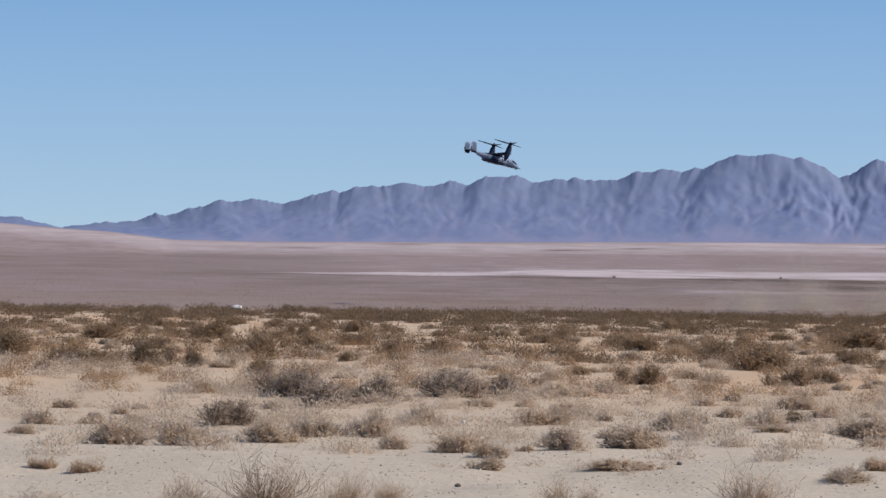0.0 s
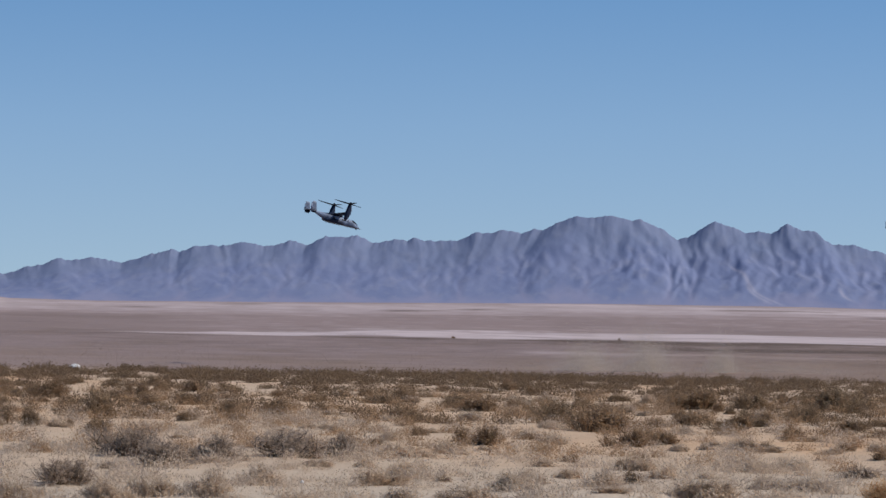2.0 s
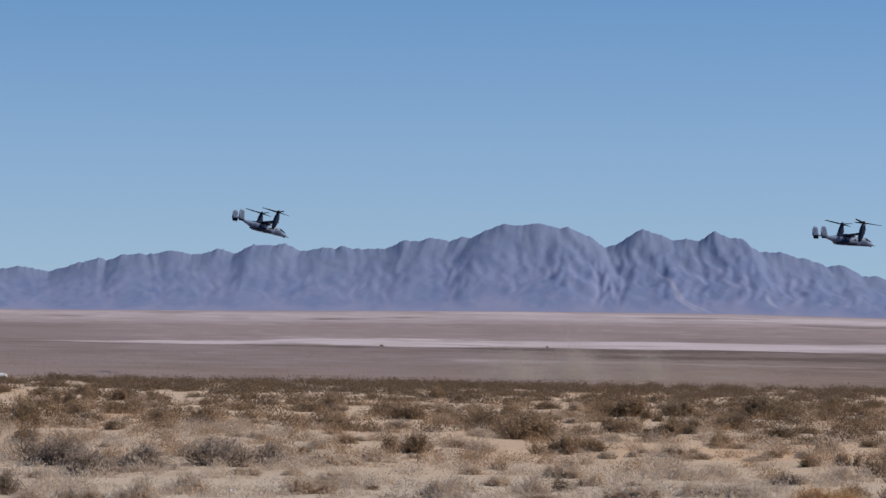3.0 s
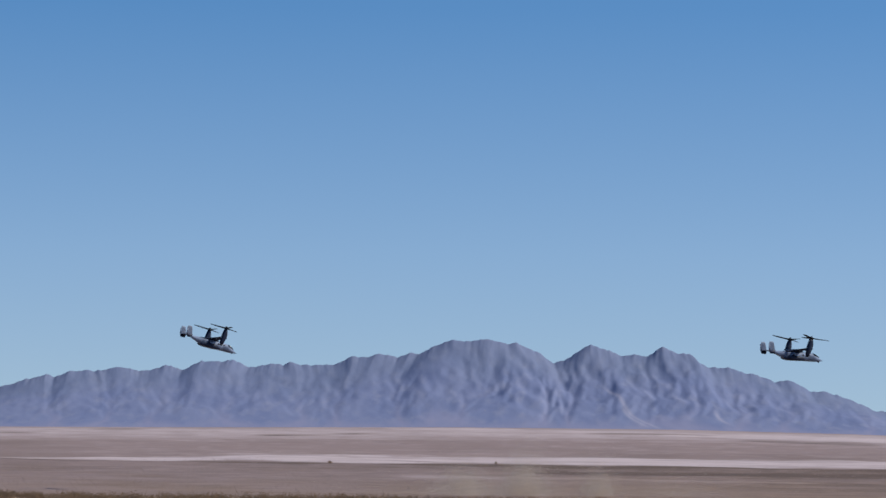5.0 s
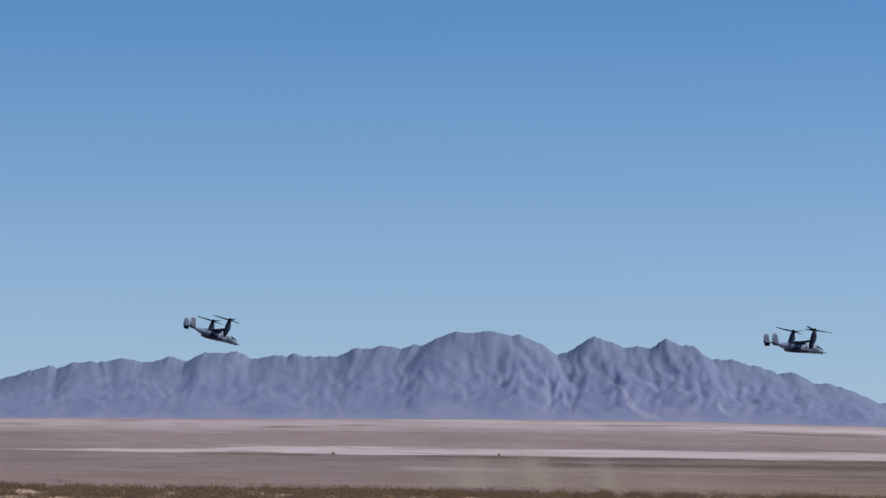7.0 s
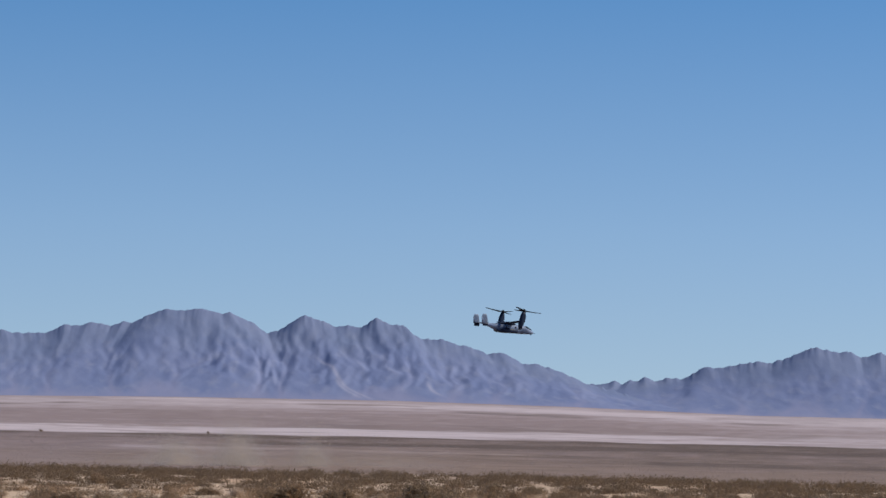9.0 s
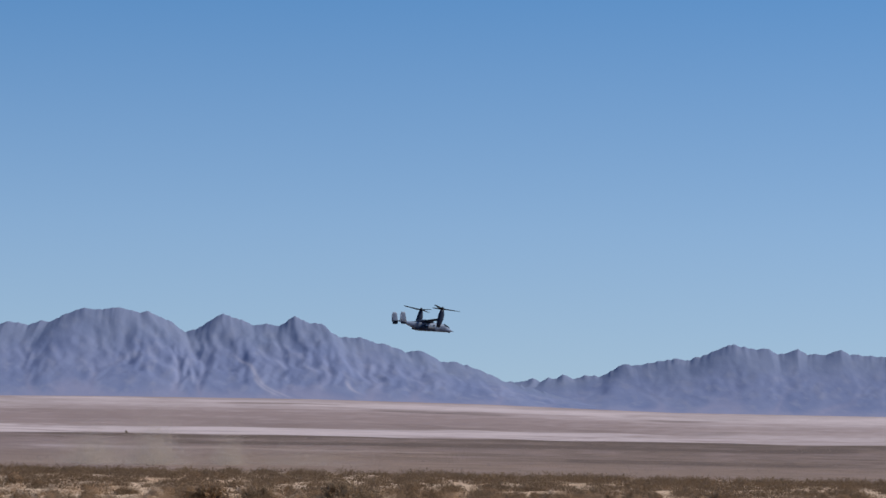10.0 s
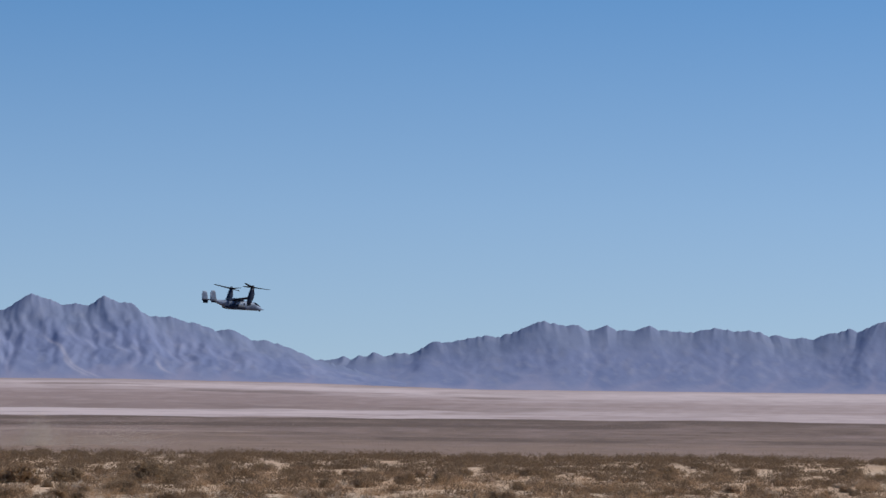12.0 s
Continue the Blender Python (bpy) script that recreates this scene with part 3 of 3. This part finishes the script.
for x, y, w, h in ((-17.5, 66.6, 0.60, 0.42), (-14.7, 61.8, 0.95, 0.67), (-18.8, 73.8, 0.53, 0.29), (-17.1, 63.6, 0.46, 0.25), (-13.4, 61.7, 0.94, 0.61), (-12.1, 64.0, 1.03, 0.51), (-11.4, 65.4, 0.81, 0.52), (-10.3, 65.8, 0.88, 0.58), (-9.3, 61.8, 0.60, 0.38), (-12.8, 62.2, 0.28, 0.28), (-16.6, 67.3, 0.55, 0.22), (-17.3, 82.1, 1.03, 0.29), (-10.1, 71.4, 0.95, 0.51), (-5.6, 98.2, 0.77, 0.34), (-7.3, 71.3, 1.13, 0.44), (-8.1, 83.4, 1.47, 0.37), (-7.0, 85.2, 0.90, 0.45)):
    plant("bursage_bush", x, y, w * 1.45, h * 1.15)
for x, y, w, h in ((-5.9, 62.6, 0.99, 0.50), (-4.9, 63.7, 1.23, 0.67), (-4.3, 64.4, 0.57, 0.28), (-4.3, 70.1, 0.98, 0.49), (-4.0, 73.9, 0.78, 0.39), (-2.5, 72.8, 0.83, 0.45), (-1.9, 79.7, 0.84, 0.42), (-1.2, 77.3, 0.68, 0.34), (-0.3, 69.6, 1.22, 0.55), (-4.3, 57.2, 1.11, 0.20), (-7.8, 61.1, 0.86, 0.54), (-7.0, 59.2, 0.52, 0.37), (-0.5, 55.3, 0.87, 0.29)):
    plant("bursage_bush", x, y, w * 1.45, h * 1.15)
for x, y, w, h in ((1.0, 72.4, 0.76, 0.35), (2.0, 72.2, 1.14, 0.38), (0.7, 92.7, 0.97, 0.36), (1.5, 92.0, 0.96, 0.24), (2.6, 99.5, 0.70, 0.26), (3.4, 99.0, 0.52, 0.31), (2.0, 83.2, 0.87, 0.36), (1.1, 82.0, 1.00, 0.36), (4.0, 96.7, 0.51, 0.20), (3.3, 91.9, 0.80, 0.24), (4.8, 103.5, 0.91, 0.22), (4.9, 81.2, 0.57, 0.43), (-3.4, 77.0, 0.67, 0.30), (-7.1, 75.6, 0.80, 0.40), (-4.6, 94.3, 0.83, 0.33), (-9.4, 94.0, 0.66, 0.33), (-9.5, 77.1, 0.75, 0.27)):
    plant("bursage_bush", x, y, w * 1.45, h * 1.15)
for x, y, w, h in ((-10.1, 46.8, 1.26, 0.67), (-8.9, 46.7, 1.75, 1.00), (-7.9, 47.6, 1.01, 0.68), (-7.4, 48.9, 0.86, 0.39), (-4.7, 49.1, 0.95, 0.47), (-1.9, 48.6, 1.45, 0.80), (-12.3, 46.5, 1.26, 0.45), (-9.4, 48.2, 0.78, 0.34)):
    plant("dry_brush", x, y, w * 1.2, h * 1.1)
plant("straw_brush", 3.9, 66.9, 1.7, 0.75)
for x, y, w, h in ((-137.5, 1691.0, 2.6, 1.5), (-50.6, 1690.0, 2.2, 1.6)):
    plant("creosote_bush", x, y, w, h, "lone dark bush on the shore of the playa")


def clear(x, y, w):
    return all((x - a) ** 2 + ((y - b) * 0.5) ** 2 > (0.42 * (w + c)) ** 2 for a, b, c in planted[-400:])


def scatter():
    """The rest of the terrace: pale bushes near, more creosote towards its edge."""
    count = {"creosote_bush": 31, "bursage_bush": 48}
    tries = 0
    while tries < 9000 and min(count["creosote_bush"] - 290, count["bursage_bush"] - 290) < 0:
        tries += 1
        az, r = rnd.uniform(-17.5, 17.5), math.sqrt(rnd.uniform(56 ** 2, 152 ** 2))
        x, y = r * math.sin(radians(az)), r * math.cos(radians(az))
        if r < 66 and rnd.random() < 0.25:
            continue
        kind = "creosote_bush" if rnd.random() < 0.12 + 0.5 * (r - 60) / 90 + (0.22 if az > 0 else 0.0) else "bursage_bush"
        if count[kind] >= 290:
            continue
        w = rnd.uniform(0.6, 1.3) if kind == "creosote_bush" else rnd.uniform(0.55, 1.2)
        if az < 3.5 and r < 96 and w > 0.85:
            continue
        if not clear(x, y, w):
            continue
        h = w * (rnd.uniform(0.40, 0.62) if kind == "creosote_bush" else rnd.uniform(0.28, 0.46))
        plant(kind, x, y, w, h)
        count[kind] += 1


scatter()


def clump_field(name, places, tufts, blade, mat, seed, slim=0.10):
    """Many small bushes joined: each a ragged dome of thin blades that point up and out. blade: length as a share of the width."""
    rng = np.random.RandomState(seed)
    P = np.array(places)
    n, k = len(P), tufts
    d = rng.normal(size=(n, k, 3))
    d[..., 2] = np.abs(d[..., 2])
    d /= np.linalg.norm(d, axis=-1, keepdims=True)
    size = np.stack([P[:, 3] * 0.5, P[:, 3] * 0.5, P[:, 4]], -1)[:, None]
    lobes = 1 + 0.35 * np.sin(np.arctan2(d[..., 1], d[..., 0]) * rng.randint(2, 5, (n, 1)) + rng.uniform(0, 6.28, (n, 1)))[..., None]
    c = d * lobes * rng.rand(n, k, 1) ** 0.33 * size
    way = d * 0.3 + np.array([0, 0, 0.35]) + rng.normal(size=(n, k, 3)) * 0.5
    tip = c + way * blade * P[:, None, 3:4] * rng.uniform(0.4, 1.3, (n, k, 1))
    c[..., 2], tip[..., 2] = np.maximum(c[..., 2], 0), np.maximum(tip[..., 2], 0.02)
    width = (np.ones((n, k)) * P[:, 3:4] * blade * slim * 2).reshape(-1)
    swell = d + np.array([0, 0, 0.6]) + rng.normal(size=(n, k, 3)) * 0.18
    at = P[:, None, :3]
    return new(name, sliver_mesh(name, (c + at).reshape(-1, 3), (tip + at).reshape(-1, 3), width, swell.reshape(-1, 3), mat, rng))


def spots(n, r0, r1, w0, w1, tall, seed, patch=0.0, west=-18):
    rng = np.random.RandomState(seed)
    az = rng.uniform(west, 18, n)
    r = np.sqrt(rng.uniform(r0 ** 2, r1 ** 2, n))
    if patch:
        keep = fbm(az * 0.6 + 40, np.log(r) * 30, seed, 3) > patch
        az, r = az[keep], r[keep]
    w = rng.uniform(w0, w1, len(r))
    return np.stack([r * np.sin(np.radians(az)), r * np.cos(np.radians(az)), ground_z(r, az) - 0.05, w, w * tall], -1)


# the joined growth: dark at the terrace's edge, pale and brown among the bushes
tagged(clump_field("terrace_edge_scrub", np.concatenate([spots(430, 106, 144, 0.7, 1.4, 0.36, 61), spots(230, 100, 146, 0.7, 1.4, 0.36, 68, west=1.5), spots(1500, 143, 194, 0.9, 1.6, 0.26, 64)]), 520, 0.052, EDGE_SCRUB, 61, 0.32),
       "dark brown scrub lining the edge of the terrace", "scrub", kind="stuff")
tagged(clump_field("low_dry_growth", np.concatenate([spots(470, 64, 108, 0.6, 1.4, 0.34, 62), spots(130, 60, 84, 0.7, 1.5, 0.28, 67), spots(360, 56, 100, 0.25, 0.55, 0.4, 65)]), 640, 0.050, PALE_TWIG, 62, 0.22),
       "low pale dry tufts between the bushes", "scrub", kind="stuff")
tagged(clump_field("brown_dry_growth", spots(760, 82, 140, 0.6, 1.2, 0.38, 66), 640, 0.052, BROWN_TWIG, 66, 0.28),
       "brown dry tufts among the creosote bushes", "scrub", kind="stuff")
tagged(clump_field("plain_scrub", spots(30000, 900, 1750, 0.25, 0.5, 0.30, 63, 0.40), 8, 0.5, PLAIN_SCRUB, 63, 0.28),
       "dark sparse scrub dotting the wide plain", "scrub", kind="stuff")


# ---- dust whirled up on the plain: loose grains ----
def dust_cloud(centres, grains, seed):
    rng = np.random.RandomState(seed)
    P = []
    for az, r, spread, tall, share in centres:
        n = int(grains * share)
        x = r * math.sin(radians(az)) + rng.normal(size=n) * spread
        y = r * math.cos(radians(az)) + rng.normal(size=n) * spread
        z = float(ground_z(np.array([r]), np.array([az]))[0]) + np.abs(rng.normal(size=n)) * tall * rng.rand(n) ** 0.3
        P.append(np.stack([x, y, z], -1))
    P = np.concatenate(P)
    n = len(P)
    V = (P[:, None] + rng.normal(size=(n, 3, 3)) * 0.042).reshape(-1, 3)
    return mesh_of("dust_cloud", V, [(3 * i, 3 * i + 1, 3 * i + 2) for i in range(n)], DUST)


tagged(new("dust_cloud", dust_cloud([(-2.3, 950, 4, 6, 0.22), (-1.2, 960, 4, 8, 0.34), (0.1, 970, 3, 6, 0.14), (-1.8, 955, 16, 4, 0.2), (1.3, 985, 12, 4, 0.10)], 210000, 5)),
       "thin tan dust whirled up from the plain", "dust", kind="stuff")


# ---- gravel ----
def gravel(n, seed):
    rng = np.random.RandomState(seed)
    az, r = rng.uniform(-17, 2, n), rng.uniform(41, 62, n)
    size = rng.uniform(0.010, 0.032, n)
    base = np.stack([r * np.sin(np.radians(az)), r * np.cos(np.radians(az)), ground_z(r, az)], -1)
    octa = np.array([(1, 0, 0), (0, 1, 0), (-1, 0, 0), (0, -1, 0), (0, 0, 0.8), (0, 0, -0.5)])
    V = (base[:, None] + octa[None] * size[:, None, None] * rng.uniform(0.6, 1.4, (n, 6, 1))).reshape(-1, 3)
    tri = [(0, 1, 4), (1, 2, 4), (2, 3, 4), (3, 0, 4), (1, 0, 5), (2, 1, 5), (3, 2, 5), (0, 3, 5)]
    return mesh_of("gravel", V, [tuple(6 * i + k for k in t) for i in range(n) for t in tri], GRAVEL)


tagged(new("gravel", gravel(2600, 8)), "small loose stones strewn on pale sand", "gravel", kind="stuff")


# ---- stones on the sand ----
def stone(x, y, w, h, mat, seed, label):
    bm = bmesh.new()
    bmesh.ops.create_icosphere(bm, subdivisions=2, radius=0.5)
    rng = random.Random(seed)
    for v in bm.verts:
        v.co *= 1 + 0.35 * noise.noise(v.co * 2.3 + Vector((seed, 0, 0)))
        v.co.z = max(v.co.z, -0.3)
    me = bpy.data.meshes.new("stone")
    bm.to_mesh(me)
    bm.free()
    me.materials.append(mat)
    ob = new("stone", me)
    ob.matrix_world = pose(x, y, height_at(x, y) + h * 0.28, 0, 0, rng.uniform(0, 360)) @ Matrix.Diagonal((w, w, h, 1))
    return tagged(ob, label, "stone", "stones on the sand")


for i, (x, y, w, h) in enumerate(((-38.3, 191.4, 0.70, 0.36), (-9.2, 72.0, 0.10, 0.10), (-6.8, 52.6, 0.11, 0.06), (-3.5, 58.0, 0.10, 0.08))):
    pale = i < 2
    stone(x, y, w, max(h, 0.08), STONE if pale else DARK_STONE, i + 1,
          "pale sunlit stone on the sandy ground" if pale else "small dark stone on the sandy ground")


# ---- aircraft ----
def loft(sections, mat, name, around=20, power=2.4, caps=True):
    """A body through sections (x, centre y, half width, bottom z, top z)."""
    V, F = [], []
    for x, cy, hw, z0, z1 in sections:
        for k in range(around):
            w = 2 * math.pi * k / around
            c, s = math.cos(w), math.sin(w)
            e = 2 / power
            V.append((x, cy + hw * math.copysign(abs(c) ** e, c), (z0 + z1) / 2 + (z1 - z0) / 2 * math.copysign(abs(s) ** e, s)))
    for i in range(len(sections) - 1):
        for k in range(around):
            a, b = i * around + k, i * around + (k + 1) % around
            F.append((a, a + around, b + around, b))
    if caps:
        F.append(tuple(range(around)))
        F.append(tuple(reversed(range((len(sections) - 1) * around, len(sections) * around))))
    return mesh_of(name, V, F, mat, smooth=True)


def column(rings, mat, name, around=18, power=2.5):
    """An upright body through rings (z, centre x, centre y, half length, half width)."""
    V, F = [], []
    e = 2 / power
    for z, cx, cy, hx, hy in rings:
        for k in range(around):
            w = 2 * math.pi * k / around
            c, s = math.cos(w), math.sin(w)
            V.append((cx + hx * math.copysign(abs(c) ** e, c), cy + hy * math.copysign(abs(s) ** e, s), z))
    for i in range(len(rings) - 1):
        for k in range(around):
            a, b = i * around + k, i * around + (k + 1) % around
            F.append((a, b, b + around, a + around))
    F.append(tuple(reversed(range(around))))
    F.append(tuple(range((len(rings) - 1) * around, len(rings) * around)))
    return mesh_of(name, V, F, mat, smooth=True)


def foil(stations, mat, name, around=12, upright=False):
    """A wing through stations (span, x of leading edge, x of trailing edge, height, thickness); upright swaps span and height."""
    V, F = [], []
    for s, le, te, z, th in stations:
        for k in range(around):
            w = 2 * math.pi * k / around
            u = (1 - math.cos(w)) / 2
            t = th / 2 * math.sin(w) * (1.3 - 0.8 * u)
            p = (le + (te - le) * u, s, z + t)
            V.append((p[0], z + t, s) if upright else p)
    for i in range(len(stations) - 1):
        for k in range(around):
            a, b = i * around + k, i * around + (k + 1) % around
            F.append((a, b, b + around, a + around))
    F.append(tuple(range(around)))
    F.append(tuple(reversed(range((len(stations) - 1) * around, len(stations) * around))))
    me = mesh_of(name, V, F, mat, smooth=True)
    bm = bmesh.new()
    bm.from_mesh(me)
    bmesh.ops.recalc_face_normals(bm, faces=bm.faces)
    bm.to_mesh(me)
    bm.free()
    return me


HUB_Z, SIDE = 5.0, 7.1


def tiltrotor(spins, tilt):
    craft = new("tiltrotor_aircraft")
    swing = pose(0.85, 0, 2.0) @ pose(0, 0, 0, 0, tilt, 0) @ pose(-0.85, 0, -2.0)      # the nacelles lean forward
    hull = part("fuselage", loft([(7.95, 0, .12, -.86, -.66), (7.5, 0, .48, -1.02, -.34), (6.8, 0, .8, -1.12, .12), (6.0, 0, 1.0, -1.18, .66),
                                  (5.0, 0, 1.12, -1.2, 1.12), (2.5, 0, 1.15, -1.2, 1.28), (-1.8, 0, 1.15, -1.2, 1.28), (-3.4, 0, 1.08, -.85, 1.28),
                                  (-5.2, 0, .82, -.1, 1.28), (-7.0, 0, .48, .62, 1.26), (-8.6, 0, .16, .98, 1.22)], HULL, "fuselage"), craft)
    part("windscreen", loft([(7.0, 0, .60, -.10, .14), (6.4, 0, .86, .02, .56), (5.7, 0, 1.04, .22, .90), (5.2, 0, 1.11, .40, 1.12)],
                            GLASS, "windscreen", 16, 2.6), hull, "dark cockpit windscreen")
    for sy in (-1, 1):
        for wx in (3.6, 1.8, -1.0):
            part("cabin_window", column([(0.25, wx, sy * 1.13, .20, .05), (0.68, wx, sy * 1.13, .20, .05)], GLASS, "cabin_window", 10, 4), hull)
        # dark paint on the sponson stands in for shade below the wing root
        part("sponson", loft([(2.6, sy * 1.15, .1, -.95, -.7), (1.8, sy * 1.25, .42, -1.18, -.05), (-1.6, sy * 1.28, .50, -1.2, .30),
                              (-3.2, sy * 1.2, .35, -1.05, -.35), (-4.0, sy * 1.05, .08, -.75, -.5)], HULL_DARK, "sponson", 14), hull, "side sponson, darkened for the shade under the wing")
    part("probe", loft([(8.7, .55, .05, -.88, -.78), (8.2, .55, .07, -.92, -.76), (6.9, .5, .10, -.96, -.72)], HULL_DARK, "probe", 8, 2), hull, "long refuelling probe")
    part("sensor_ball", column([(-1.35, 7.0, 0, .1, .1), (-1.25, 7.0, 0, .24, .24), (-1.02, 7.0, 0, .26, .26), (-.85, 7.0, 0, .18, .18)], BLADE, "sensor_ball", 12, 2), hull)
    part("wing", foil([(-SIDE, 2.0, -.5, 2.05, .5), (-1.2, 1.45, -1.15, 1.72, .62), (0, 1.4, -1.2, 1.68, .66), (1.2, 1.45, -1.15, 1.72, .62),
                       (SIDE, 2.0, -.5, 2.05, .5)], HULL_DARK, "wing"), craft)
    part("wing_fairing", loft([(2.3, 0, .3, 1.15, 1.3), (1.4, 0, 1.0, 1.15, 1.95), (-.8, 0, 1.0, 1.15, 2.0), (-2.6, 0, .7, 1.15, 1.55), (-4.2, 0, .2, 1.15, 1.3)],
                              HULL_DARK, "wing_fairing", 14), craft)
    part("tailplane", foil([(-2.85, -7.3, -8.9, 1.25, .2), (0, -7.0, -8.9, 1.2, .26), (2.85, -7.3, -8.9, 1.25, .2)], HULL, "tailplane"), craft)
    for sy in (-1, 1):
        fin = part("fin", foil([(.35, -7.7, -9.0, sy * 2.85, .14), (1.2, -7.45, -9.2, sy * 2.85, .22), (3.2, -7.9, -9.3, sy * 2.85, .16), (3.6, -8.2, -9.2, sy * 2.85, .08)],
                               FIN_GREY, "fin", upright=True), craft, "pale grey tail fin")
        part("fin_foot", foil([(.28, -7.62, -9.05, sy * 2.85, .30), (1.15, -7.40, -9.24, sy * 2.85, .30)], HULL_DARK, "fin_foot", upright=True), fin, "dark lower end of the fin")
        part("rudder", foil([(1.0, -8.85, -9.42, sy * 2.85, .1), (3.0, -9.0, -9.5, sy * 2.85, .08)], HULL, "rudder", upright=True), fin)
        cx, cy = .85, sy * SIDE
        nac = part("nacelle", column([(-.05, cx - .25, cy, .38, .36), (.5, cx - .2, cy, .62, .52), (1.3, cx - .1, cy, .76, .60), (2.4, cx, cy, .82, .66),
                                      (3.3, cx, cy, .76, .62), (4.1, cx + .05, cy, .62, .56), (4.6, cx + .05, cy, .52, .50)], HULL_DARK, "nacelle"), craft, "dark grey upright engine nacelle")
        nac.matrix_basis = swing
        part("intake", column([(2.7, cx + .62, cy, .30, .42), (3.3, cx + .60, cy, .34, .44), (3.9, cx + .5, cy, .26, .36)], HULL, "intake", 12), nac)
        part("exhaust", column([(-.35, cx - .28, cy, .44, .40), (.1, cx - .26, cy, .40, .37)], BLADE, "exhaust", 14, 2), nac, "sooty exhaust nozzle")
        hub = part("rotor_hub", column([(4.5, cx + .05, cy, .50, .50), (4.95, cx + .05, cy, .50, .50), (5.35, cx + .05, cy, .32, .32), (5.6, cx + .05, cy, .08, .08)],
                                       BLADE, "rotor_hub", 14, 2), craft, "black rotor hub with spinner")
        hub.matrix_basis = swing
        for k in range(3):
            bl = part("blade", foil([(.25, .34, -.34, 0, .44), (1.0, .56, -.56, .02, .34), (2.8, .50, -.48, .10, .24), (4.75, .36, -.34, .20, .14), (5.0, .16, -.22, .21, .06)],
                                    BLADE, "blade", 10), hub)
            bl.matrix_parent_inverse = Matrix.Identity(4)
            bl.matrix_basis = pose(cx + .05, cy, HUB_Z, 0, 0, spins[sy > 0] + 120 * k) @ pose(0, 0, 0, 0, 9, 0)
    return craft


for place, spins, tilt, label in (
        (pose(-114.1, 960.3, 28.7, 0, 12, 27), (60, 66), 3, "grey twin-rotor tiltrotor aircraft flying nose-down over the desert"),
        (pose(55.8, 899.7, 25.8, 0, 2, 21), (9, 69), 9, "grey twin-rotor tiltrotor aircraft flying level over the desert")):
    craft = tiltrotor(spins, tilt)
    craft.matrix_world = place
    tagged(craft, label, "aircraft", "tiltrotor aircraft in formation")
